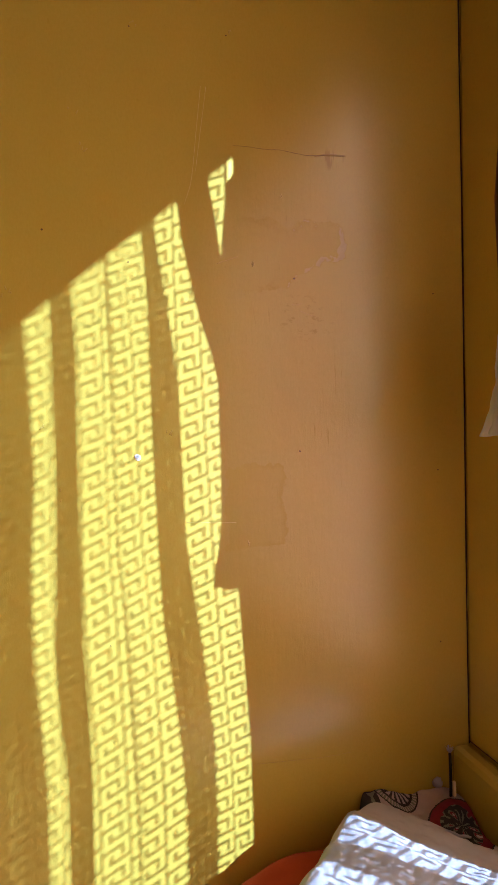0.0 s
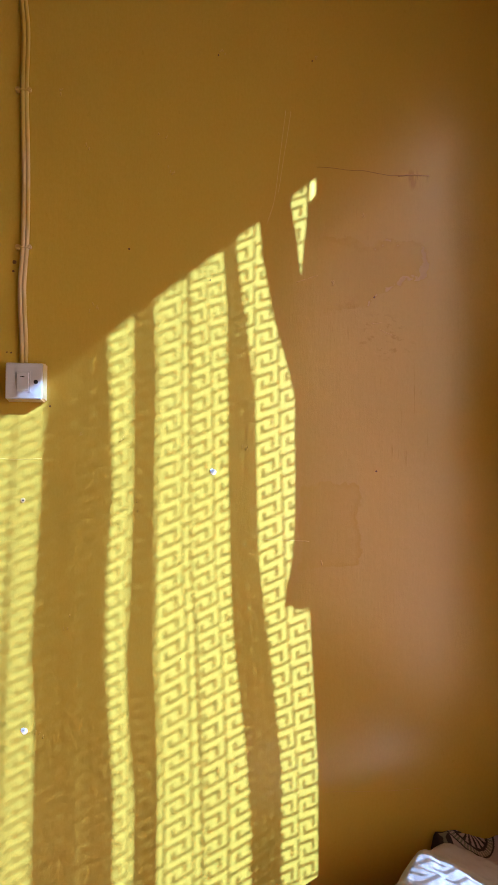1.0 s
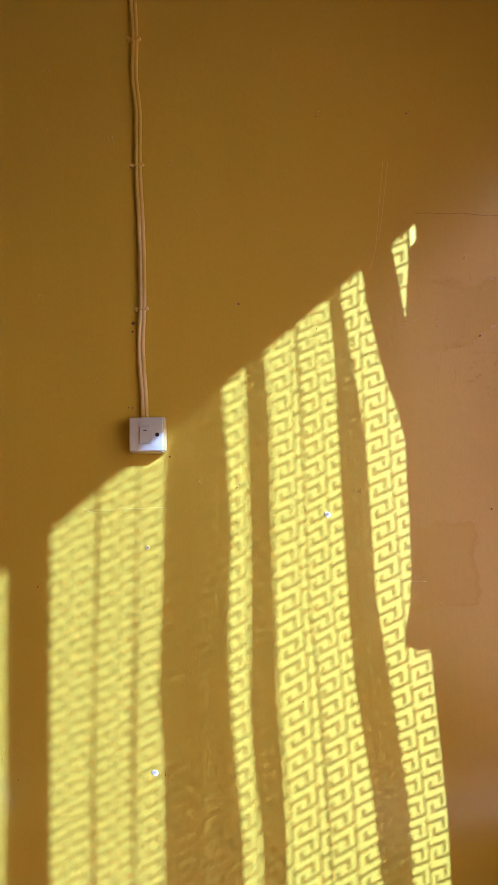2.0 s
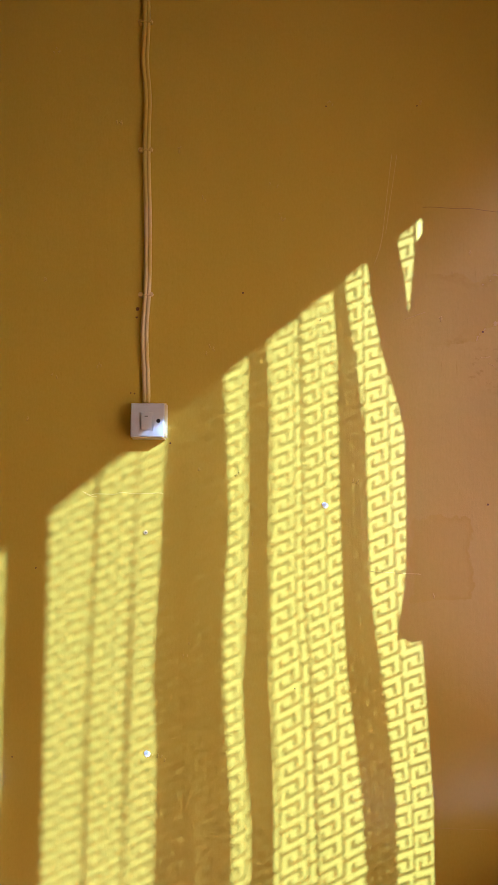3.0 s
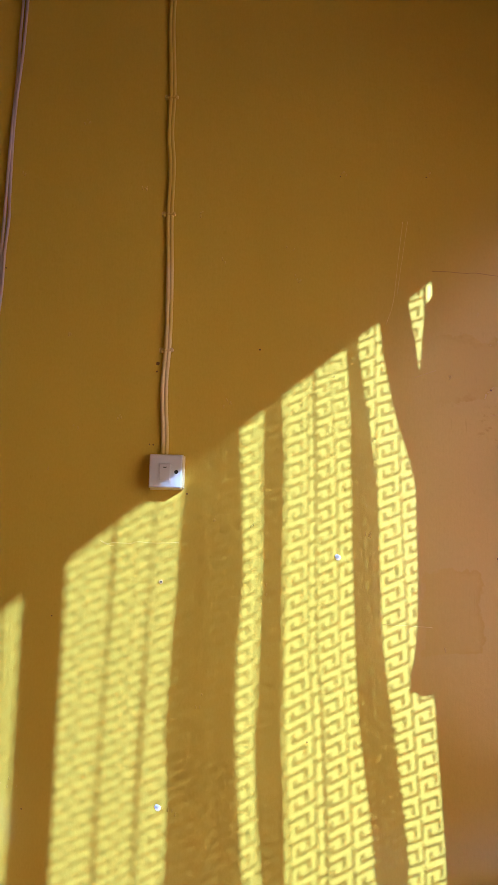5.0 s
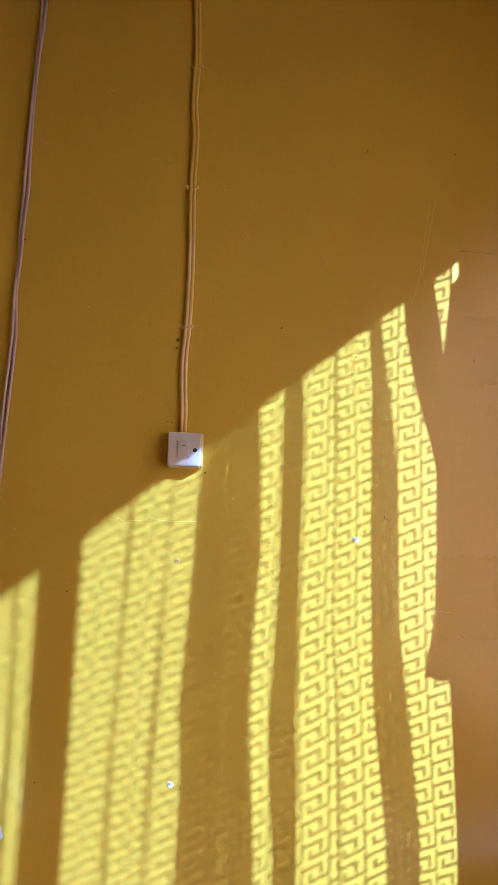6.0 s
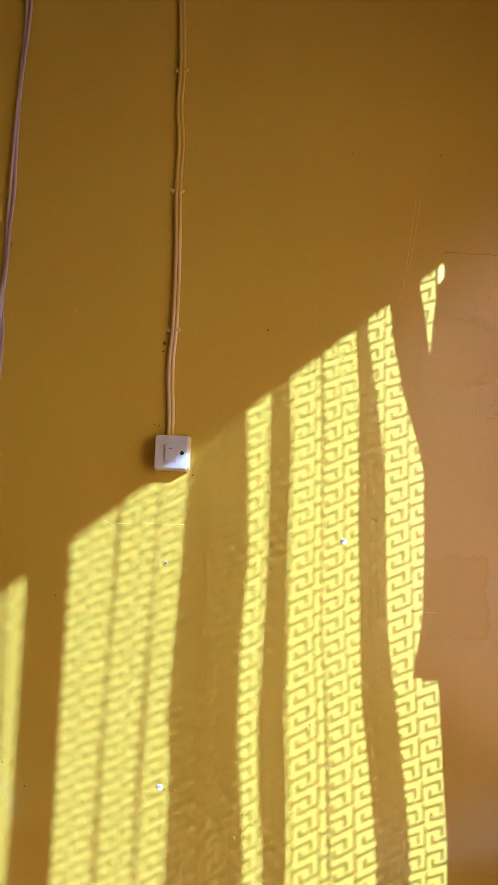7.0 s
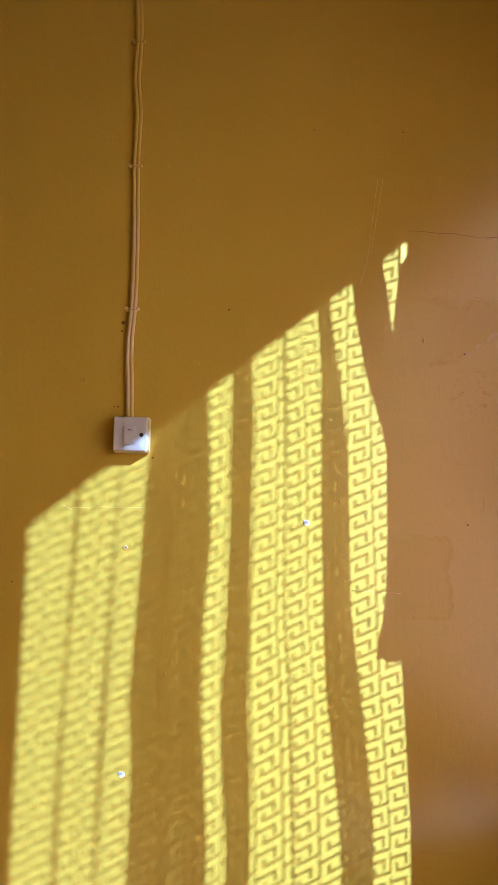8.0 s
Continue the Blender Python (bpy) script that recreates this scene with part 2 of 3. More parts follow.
def smooth(ob):
    for p in ob.data.polygons:
        p.use_smooth = True
    return ob


def spline(points, steps):
    """Points of a smooth line through the given ones."""
    pts = [Vector(p) for p in points]
    pts = [2 * pts[0] - pts[1], *pts, 2 * pts[-1] - pts[-2]]
    out = []
    for i in range(1, len(pts) - 2):
        a, b, c, d = pts[i - 1:i + 3]
        for k in range(steps):
            t = k / steps
            out.append(0.5 * (2 * b + (c - a) * t + (2 * a - 5 * b + 4 * c - d) * t * t + (3 * b - a - 3 * c + d) * t ** 3))
    return out + [pts[-2]]


def tube(bm, points, rx, ry, seg=10, side=Vector((1, 0, 0))):
    """A tube of oval section along a line that runs mainly up and down; rx across, ry out of the wall."""
    rings = []
    for i, p in enumerate(points):
        d = (points[min(i + 1, len(points) - 1)] - points[max(i - 1, 0)]).normalized()
        u = (side - d * side.dot(d)).normalized()
        v = d.cross(u)
        rings.append([bm.verts.new(p + u * rx * math.cos(a) + v * ry * math.sin(a)) for a in (2 * math.pi * k / seg for k in range(seg))])
    for a, b in zip(rings, rings[1:]):
        for k in range(seg):
            f = bm.faces.new((a[k], a[(k + 1) % seg], b[(k + 1) % seg], b[k]))
            f.smooth = True
    bm.faces.new(rings[0][::-1])
    bm.faces.new(rings[-1])
    return bm


def sheet(bm, f, nu, nv, mat=None):
    """A grid of nu by nv faces through f(u, v), u and v from 0 to 1."""
    g = [[bm.verts.new(f(i / nu, j / nv)) for i in range(nu + 1)] for j in range(nv + 1)]
    for j in range(nv):
        for i in range(nu):
            face = bm.faces.new((g[j][i], g[j][i + 1], g[j + 1][i + 1], g[j + 1][i]))
            face.smooth = True
            if mat:
                face.material_index = mat((i + 0.5) / nu, (j + 0.5) / nv)
    return bm


def knots(rows):
    xs, ys = [r[0] for r in rows], [r[1] for r in rows]
    if xs[0] > xs[-1]:
        xs, ys = xs[::-1], ys[::-1]
    return lambda t: float(np.interp(t, xs, ys))


# ---- the room ----
TOP, LEFT, REAR = 3.05, -3.3, -3.6
SILL, HEAD, NEAR, FAR = 0.60, 2.68, -0.572, -2.75
OUT = 0.12                                       # thickness of the window wall

tagged(mesh_ob("wall_back", boxes((LEFT - 0.15, OUT, 0.0, 0.15, 0.0, TOP)), WALL), "ochre oil-painted plaster wall with stains and scratches", "wall", kind="structure")
tagged(mesh_ob("wall_left", boxes((LEFT - 0.15, LEFT, REAR, 0.0, 0.0, TOP)), PAINT), "plain ochre painted wall", "wall", kind="structure")
tagged(mesh_ob("wall_rear", boxes((LEFT - 0.15, OUT, REAR - 0.15, REAR, 0.0, TOP)), PAINT), "plain ochre painted wall behind the bed", "wall", kind="structure")
GAP = -0.007                                     # the open joint in the corner
tagged(mesh_ob("wall_right", boxes(
    (0.0, OUT, NEAR, GAP, 0.0, TOP), (0.0, OUT, REAR, FAR, 0.0, TOP),
    (0.0, OUT, FAR, NEAR, 0.0, SILL), (0.0, OUT, FAR, NEAR, HEAD, TOP)), PAINT), "ochre painted wall with a window opening", "wall", kind="structure")
tagged(mesh_ob("floor", boxes((LEFT - 0.15, OUT, REAR - 0.15, 0.15, -0.12, -0.002)), floor_cement()), "red-oxide cement floor, unseen, coloured to warm the bounced light", "floor", kind="structure")
tagged(mesh_ob("ceiling", boxes((LEFT - 0.15, OUT, REAR - 0.15, 0.15, TOP + 0.002, TOP + 0.12)), ceiling_paint()), "plain brown boarded ceiling", "ceiling", kind="structure")
# unseen slab, added to cut the sun and the upper end of the sheen
tagged(mesh_ob("sunshade", boxes((OUT + 0.002, 0.57, -3.4, 0.5, 2.992, 3.07)), material("cement_render", (0.14, 0.12, 0.10), 0.9)), "unseen concrete slab over the window, added to cut sun and sheen", "sunshade", kind="structure")
# an unseen sunlit yard outside the window, added to brighten the wall's lower sheen
YARD = material("yard_concrete", (0.42, 0.37, 0.31), 0.85)
yn = Nodes(YARD)
yn.link(yn.ramp(yn.noise(0.9, 6.0), (0.3, (0.24, 0.20, 0.16)), (0.7, (0.34, 0.29, 0.23))), yn.b.inputs["Base Color"])
tagged(mesh_ob("ground", boxes((OUT + 0.002, 400.0, -300.0, 300.0, -0.4, -0.12)), YARD), "unseen pale concrete yard outside the window, added to brighten the sheen", "ground", kind="structure")

# the thicker lower part of the right-hand wall, with a worn rounded edge
bm = boxes((-0.056, -0.001, REAR + 0.002, -0.001, 0.0, 0.555), bevel=0.018)
tagged(mesh_ob("ledge", bm, PAINT), "ochre painted ledge along the foot of the wall", "ledge", kind="structure")


def crack(name, points, r, mat, label, out=0.0001):
    """A thin line in the paint of the back wall, from (x, z) points."""
    bm = bmesh.new()
    pts = spline([(x, -out, z) for x, z in points], 5)
    horizontal = abs(pts[-1].x - pts[0].x) > abs(pts[-1].z - pts[0].z)
    tube(bm, [p + Vector((0, 0, random.uniform(-1, 1) * r * 0.6)) for p in pts], r, 0.0003, 6, Vector((0, 0, 1)) if horizontal else Vector((1, 0, 0)))
    return tagged(mesh_ob(name, bm, mat), label, "crack", kind="structure")


# ---- the window, its curtain and what hangs on it ----
window = tagged(empty("window_1", (0.05, (NEAR + FAR) / 2, SILL)), "open window with a brown wooden frame", "window", kind="structure")


def window_part(name, *b):
    ob = part(name, boxes(b, bevel=0.004), WOOD, None)
    ob.parent = window
    ob.matrix_parent_inverse = Matrix.Translation(window.location).inverted()


window_part("head_rail", 0.03, 0.065, FAR + 0.002, NEAR - 0.002, HEAD - 0.032, HEAD - 0.002)
window_part("sill_rail", 0.03, 0.065, FAR + 0.002, NEAR - 0.002, SILL + 0.002, SILL + 0.032)
window_part("side_post", 0.03, 0.065, NEAR - 0.026, NEAR - 0.002, SILL + 0.034, HEAD - 0.034)
window_part("side_post", 0.03, 0.065, FAR + 0.002, FAR + 0.032, SILL + 0.034, HEAD - 0.034)
window_part("mullion", 0.03, 0.065, -1.635, -1.575, SILL + 0.034, HEAD - 0.034)

FALL = 0.813                                     # the sun's fall over one metre across the window


def fold(rows):
    """A fold's place along the window, as it drifts with the height: rows of (lit height on the back wall, place)."""
    return knots(rows)


hem_line = fold([(2.20, .622), (1.99, .622), (1.80, .640), (1.40, .628), (1.0, .612), (0.6, .588), (0.3, .585)])
f0 = fold([(2.0, .800), (1.89, .794), (1.61, .758), (1.45, .743), (1.11, .731), (0.83, .701), (0.58, .677), (0.4, .673)])
f1 = fold([(1.85, .829), (1.69, .820), (1.35, .817), (1.04, .804), (0.91, .796), (0.6, .761), (0.41, .748)])
fm = fold([(1.81, .911), (1.55, .903), (1.09, .895), (0.95, .883), (0.4, .86)])
f2 = fold([(1.73, .990), (1.56, .980), (0.89, .976), (0.76, .967), (0.56, .961)])
f3 = fold([(1.67, 1.038), (1.29, 1.037), (0.89, 1.044), (0.73, 1.035), (0.56, 1.023)])
f4 = fold([(1.65, 1.092), (1.29, 1.074), (1.09, 1.085), (0.89, 1.083), (0.57, 1.061)])
f5 = fold([(1.46, 1.238), (1.16, 1.251), (0.92, 1.262), (0.77, 1.252)])
f6 = fold([(1.44, 1.302), (0.77, 1.321)])
f7 = fold([(1.39, 1.400), (0.77, 1.412)])
f8 = fold([(1.17, 1.668), (0.83, 1.657)])
# each bend of the cloth: where it lies, and how far it stands into the room
BENDS = [
    (hem_line, 0, -0.020), (f1, 0, -0.110), (f0, 0, -0.020), (fm, .005, -0.090), (fm, -.004, -0.066), (f3, 0, -0.130), (f2, 0, -0.020),
    (f5, 0, -0.125), (f4, 0, -0.020), (f4, .060, -0.046), (f4, .051, -0.038), (f4, .112, -0.076), (f4, .104, -0.064), (f6, .006, -0.108), (f6, -.006, -0.075), (f7, .006, -0.108), (f7, -.006, -0.078),
    (lambda z: 1.62, 0, -0.150), (lambda z: 1.59, 0, -0.050), (f8, .008, -0.08), (f8, -.008, -0.05), (lambda z: 2.02, 0, -0.15),
    (lambda z: 1.95, 0, -0.03), (lambda z: 2.36, 0, -0.15), (lambda z: 2.29, 0, -0.03), (lambda z: 2.70, 0, -0.14),
]
# one repeat of the woven key pattern: # close weave, . open net
KEY_ROWS = ["########..", "#......#..", "#......#..", "#..#...#..", "#..#...#..", "#..#......", "#..#######", "..........", "#.........", "#........."]
COL_STEPS = [(0.0052, 0, 0, 0.0072, 0, 0, 0, 0.0072, 0, 0)[k] or 0.0034 for k in range(10)]     # threads of the key are broader than the gaps' cells
ROW_STEPS = [0.0074 if k in (0, 6) else 0.0048 for k in range(10)]


def curtain():
    top, bottom = HEAD + 0.05, SILL - 0.12
    down = np.cumsum([0] + ROW_STEPS * 44)
    heights = (top - down[down < top - bottom])[::-1]
    rows = len(heights) - 1

    def bends(z):
        out = []
        for f, shift, x in BENDS:
            u = f(1.2) + shift
            u = f(z - FALL * (u + x)) + shift
            out.append((u, x))
        return np.array(out)

    mid = bends(1.75)
    plan = np.stack([mid[:, 1], -mid[:, 0] - mid[:, 1]], 1)
    length = np.concatenate([[0], np.cumsum(np.linalg.norm(np.diff(plan, axis=0), axis=1))])
    s = np.cumsum([0] + COL_STEPS[::-1] * 120)
    s = s[s < length[-1]]
    cols = len(s) - 1
    soft = np.hanning(5)
    soft /= soft.sum()
    verts = np.empty((rows + 1, cols + 1, 3))
    for j in range(rows + 1):
        z = float(heights[j])
        b = bends(z)
        u, x = np.interp(s, length, b[:, 0]), np.interp(s, length, b[:, 1])
        u[2:-2], x[2:-2] = np.convolve(u, soft, "valid"), np.convolve(x, soft, "valid")
        u += 0.0012 * np.sin(s * 37 + 3 * z) + 0.0010 * np.sin(s * 90 - 7 * z)
        verts[j, :, 0], verts[j, :, 1] = x, -u - x
        verts[j, :, 2] = z + 0.0015 * np.sin(s * 21 + z * 5) + 0.010 * np.sin(s * 4.3 + 0.7)
    idx = np.arange((rows + 1) * (cols + 1)).reshape(rows + 1, cols + 1)
    faces = np.stack([idx[:-1, :-1], idx[:-1, 1:], idx[1:, 1:], idx[1:, :-1]], -1).reshape(-1, 4)
    tile = np.array([[c == "#" for c in r] for r in KEY_ROWS], int)
    jj, ii = np.meshgrid(np.arange(rows), np.arange(cols), indexing="ij")
    index = tile[(rows - 1 - jj) % 10, (-ii - 1) % 10]
    past_fold = s[:-1] > length[8]                      # past the broad fold less light is let through, to dim the left bands
    index = np.where(past_fold[None, :], index + 2, index).ravel()
    me = bpy.data.meshes.new("net")
    me.from_pydata(verts.reshape(-1, 3).tolist(), [], faces.tolist())
    me.materials.append(NET)
    me.materials.append(KEY)
    me.materials.append(DIM_NET)
    me.materials.append(DIM_KEY)
    me.polygons.foreach_set("material_index", index.astype(np.int32))
    me.polygons.foreach_set("use_smooth", np.ones(len(faces), bool))
    thing = tagged(empty("curtain"), "pale net curtain with a woven key pattern, hung in folds", "curtain")
    net = new("net", me)
    net.parent = thing

    # the doubled side hem, which lets no light through
    def hem(u, v):
        z = bottom + (top - bottom) * v
        low = z - FALL * 0.6
        edge = hem_line(low) if low < 1.985 else 0.605
        p = edge + 0.002 - u * (edge - 0.545)
        x = -0.020 + 0.012 * u
        return (x, -p - x, z)
    def binding(u, v):
        z = 2.44 + 0.26 * v
        p = 0.620 + 0.008 * u
        return (-0.024, 0.024 - p, z)
    part("edge_binding", sheet(bmesh.new(), binding, 1, 20), HEM, thing)
    part("side_hem", sheet(bmesh.new(), hem, 4, 160), HEM, thing, "doubled opaque hem")
    return thing


curtain()

rod = bmesh.new()
tube(rod, [Vector((-0.075, FAR - 0.12, 2.72)), Vector((-0.075, -1.7, 2.715)), Vector((-0.075, NEAR + 0.12, 2.72))], 0.009, 0.009, 12)
rod_thing = tagged(empty("curtain_rod"), "thin steel curtain rod above the window", "curtain rod")
part("rod", rod, STEEL, rod_thing)
for y in (FAR - 0.08, NEAR + 0.08):
    part("bracket", boxes((-0.085, -0.001, y - 0.008, y + 0.008, 2.700, 2.709), bevel=0.001), STEEL, rod_thing)

# a thick cotton wrap that hangs from the rod in front of the curtain
wrap_left = knots([(2.25, .742), (1.93, .739), (1.83, .727), (1.69, .699), (1.57, .663), (1.50, .648), (1.15, .652), (1.0, .675)])
wrap_right = knots([(2.25, .690), (1.99, .675), (1.89, .656), (1.80, .642), (1.7, .61), (1.5, .57), (1.0, .57)])


def wrap(u, v):
    low = 1.003 + 1.25 * v
    a, b = wrap_left(low), wrap_right(low)
    p = a + (b - a) * u
    x = -0.155 + 0.012 * math.sin(u * 9 + v * 4)
    drop = 0.004 * math.sin(u * 11) if v == 0 else 0
    return (x, -p - x, low + drop + FALL * (p + x))


ob = mesh_ob("hanging_wrap", sheet(bmesh.new(), wrap, 24, 90), DRAPE)
tagged(ob, "thick dusky pink cotton wrap hanging over the curtain", "cloth")
mod = ob.modifiers.new("thickness", "SOLIDIFY")
mod.thickness = 0.004

# ---- on the back wall: switch, cables, plugs, marks ----
switch = tagged(empty("light_switch", (-1.2745, 0.0, 1.5245)), "white plastic surface-mounted light switch on the ochre wall", "light switch")
bm = bmesh.new()
h0, h1 = 0.0465, 0.0425
lower = [bm.verts.new((sx * h0, -0.0005, sz * h0)) for sx, sz in ((-1, -1), (1, -1), (1, 1), (-1, 1))]
upper = [bm.verts.new((sx * h1, -0.034, sz * h1)) for sx, sz in ((-1, -1), (1, -1), (1, 1), (-1, 1))]
bm.faces.new(lower)
bm.faces.new(upper[::-1])
for k in range(4):
    bm.faces.new((lower[k], lower[(k + 1) % 4], upper[(k + 1) % 4], upper[k]))
bmesh.ops.recalc_face_normals(bm, faces=bm.faces)
bmesh.ops.bevel(bm, geom=list(bm.edges), offset=0.004, segments=3, affect="EDGES")
SMEARED = material("paint_smeared_plastic", (0.72, 0.60, 0.36), 0.4)
part("back_box", bm, SMEARED, switch, "white box smeared with ochre paint")
part("face_plate", box(bmesh.new(), -0.0418, 0.0418, -0.0425, -0.0335, -0.0418, 0.0418, 0.003, 3), WHITE, switch, "white face plate")
part("rocker_surround", boxes((-0.0185, -0.0165, -0.0440, -0.0420, -0.026, 0.022), (0.0135, 0.0155, -0.0440, -0.0420, -0.026, 0.022), (-0.0165, 0.0135, -0.0440, -0.0420, 0.020, 0.022), (-0.0165, 0.0135, -0.0440, -0.0420, -0.026, -0.024)), WHITE, switch)
bm = boxes((-0.0152, 0.0122, -0.0475, -0.0400, -0.0228, 0.0188), bevel=0.0012)
bmesh.ops.rotate(bm, verts=bm.verts, cent=(0, -0.042, -0.002), matrix=Matrix.Rotation(radians(7), 3, "X"))
rocker = part("rocker", bm, WHITE, switch, "pressed white rocker")
bm = boxes((-0.006, 0.003, -0.0492, -0.0480, 0.0085, 0.0105))
bmesh.ops.rotate(bm, verts=bm.verts, cent=(0, -0.042, -0.002), matrix=Matrix.Rotation(radians(7), 3, "X"))
part("on_mark", bm, BLACK, rocker, "short black mark")
part("lamp_hole", disc(bmesh.new(), (0.0275, -0.0422, -0.002), (0, -1, 0), 0.0052, 0.001, 20), BLACK, switch, "round black hole")

switch.scale = (0.955, 1.0, 0.965)

# the painted twin cable that rises from the switch
cable = tagged(empty("cable", (-1.29, 0.0, 1.56)), "flat twin cable clipped to the wall, painted over in ochre", "cable")
CABLE = [(-1.283, 1.565), (-1.284, 1.62), (-1.289, 1.70), (-1.290, 1.76), (-1.286, 1.833), (-1.285, 1.91), (-1.287, 2.04), (-1.293, 2.20), (-1.292, 2.335),
         (-1.300, 2.43), (-1.298, 2.54), (-1.303, 2.65), (-1.308, 2.75), (-1.306, 2.90), (-1.307, TOP)]
for side, r in ((-0.0038, 0.0058), (0.0046, 0.0050)):
    bm = tube(bmesh.new(), spline([(x + side, -0.0056, z) for x, z in CABLE], 6), r, 0.0062, 12)
    ob = part("conductor", bm, PAINTED_CABLE, cable)
    ob.matrix_parent_inverse = Matrix.Translation(cable.location).inverted()
for x, z in ((-1.287, 1.834), (-1.294, 2.199), (-1.299, 2.529), (-1.306, 2.86)):
    bm = bmesh.new()
    box(bm, x - 0.012, x + 0.012, -0.0124, -0.0005, z - 0.0018, z + 0.0022, 0.0008)
    disc(bm, (x - 0.0135, -0.007, z + 0.001), (0, -1, 0.2), 0.0058, 0.013, 12, 0.002)
    disc(bm, (x + 0.0125, -0.007, z + 0.003), (0, -1, 0), 0.0046, 0.013, 12, 0.002)
    ob = part("clip", bm, PAINTED_CABLE, cable, "painted-over cable clip")
    ob.matrix_parent_inverse = Matrix.Translation(cable.location).inverted()

# the loose mauve twin wire farther along, with the socket that it feeds
wire = tagged(empty("wire", (-1.72, 0.0, 0.84)), "loose mauve twin wire hanging down the ochre wall", "wire")
WIRE = [(-1.728, 0.835), (-1.722, 1.09), (-1.727, 1.226), (-1.728, 1.364), (-1.727, 1.504), (-1.723, 1.647), (-1.718, 1.792), (-1.723, 1.895), (-1.719, 1.985),
        (-1.720, 2.09), (-1.717, 2.175), (-1.718, 2.245), (-1.718, 2.40), (-1.715, 2.513), (-1.710, 2.626), (-1.709, 2.724), (-1.706, 2.9), (-1.709, TOP)]
for k, side in enumerate((-1, 1)):
    pts = []
    for i, (x, z) in enumerate(WIRE):
        turn = math.cos(i * 1.25 + 0.4) * 0.35 + 0.65
        pts.append((x + side * 0.0062 * turn, -0.0085 + side * 0.0025 * math.sin(i * 1.25), z))
    ob = part("strand", tube(bmesh.new(), spline(pts, 6), 0.0038, 0.0038, 10), MAUVE, wire)
    ob.matrix_parent_inverse = Matrix.Translation(wire.location).inverted()

socket = tagged(empty("wall_socket", (-1.738, 0.0, 0.775)), "white plastic wall socket box under the hanging wire", "socket")
part("socket_box", box(bmesh.new(), -0.055, 0.052, -0.040, -0.0005, -0.065, 0.065, 0.006, 3), DIMMED_WHITE, socket)
part("socket_plate", box(bmesh.new(), -0.050, 0.046, -0.046, -0.0395, -0.060, 0.058, 0.003, 2), DIMMED_WHITE, socket)
charger = tagged(empty("charger", (-1.708, -0.047, 0.655)), "white phone charger plugged into the wall socket", "charger")
bm = box(bmesh.new(), -0.03, 0.073, -0.050, 0.0, -0.034, 0.062, 0.006, 3)
for v in bm.verts:
    if v.co.x > 0 and v.co.z > 0.0:
        v.co.x -= v.co.z * 0.45
part("charger_body", bm, DIMMED_WHITE, charger)
part("cord_grip", disc(bmesh.new(), (0.056, -0.024, -0.040), (0, 0, 1), 0.0075, 0.018, 14, 0.002), DIMMED_WHITE, charger)
part("cord", tube(bmesh.new(), spline([(0.056, -0.024, -0.046), (0.054, -0.022, -0.075), (0.044, -0.016, -0.11), (0.0, -0.004, -0.19), (-0.04, 0.02, -0.34)], 8), 0.0022, 0.0022, 10), DIMMED_WHITE, charger, "thin white cord")


def wall_plug(x, z, collar):
    thing = tagged(empty("wall_plug", (x, 0.0, z)), "small plastic plug with a screw, set in the wall", "wall plug", "plugs in the back wall")
    bm = bmesh.new()
    disc(bm, (0, -0.0012, 0), (0, -1, 0), 0.0052, 0.0030, 18, 0.0008)
    part("collar", bm, collar, thing)
    bm = bmesh.new()
    disc(bm, (0.0005, -0.0030, 0), (0, -1, 0.1), 0.0020, 0.0012, 14)
    part("screw", bm, STEEL if collar is WHITE else BLACK, thing, "dark screw head")
    if collar is WHITE:
        bm = bmesh.new()
        disc(bm, (0.003, -0.0004, -0.003), (0, -1, 0), 0.0075, 0.0012, 9)
        part("bare_patch", bm, CHIP, thing, "chipped pale plaster")


wall_plug(-0.849, 1.327, WHITE)
wall_plug(-1.280, 1.256, PAINTED_CABLE)
wall_plug(-1.270, 0.737, WHITE)

# old nicks, nail holes and hairline cracks in the paint
NICKS = [(-1.68, 2.31, 14), (-1.523, 2.458, 9), (-1.211, 2.206, 8), (-0.838, 2.333, 7), (-0.607, 2.334, 9), (-1.151, 2.08, 7), (-1.536, 1.875, 8),
         (-1.51, 1.63, 12), (-1.574, 1.529, 15), (-1.683, 1.312, 9), (-0.563, 1.784, 8), (-0.584, 1.111, 9), (-0.771, 1.382, 11),
         (-1.022, 1.249, 22), (-1.185, 0.964, 20), (-0.961, 2.119, 24), (-1.158, 1.413, 24), (-1.239, 0.723, 22), (-0.955, 2.03, 20), (-1.06, 1.40, 20),
         (-1.40, 1.66, 8), (-1.13, 1.70, 20), (-1.62, 0.78, 20), (-0.49, 1.95, 9), (-1.36, 2.27, 8)]
NICK = material("thin_paint_in_nick", (0.555, 0.38, 0.052), 0.5)
for x, z, size in NICKS:
    bm = bmesh.new()
    for k in range(random.randint(2, 4)):
        px, pz, a = x + random.gauss(0, size * 0.00045), z + random.gauss(0, size * 0.0004), random.uniform(0.6, 1.9)
        d = Vector((math.cos(a), 0, math.sin(a))) * random.uniform(0.0022, 0.0055)
        side = Vector((0.0004, 0, 0.0))
        p = Vector((px, -0.0001, pz))
        tube(bm, [p - d, p - d * 0.3 + side, p + d * 0.4 - side, p + d], random.uniform(0.0009, 0.0017), 0.0004, 6, Vector((1, 0, 0.1)))
    tagged(mesh_ob("nick", bm, NICK), "shallow painted-over nick in the plaster", "nick", "nicks in the wall", "structure")
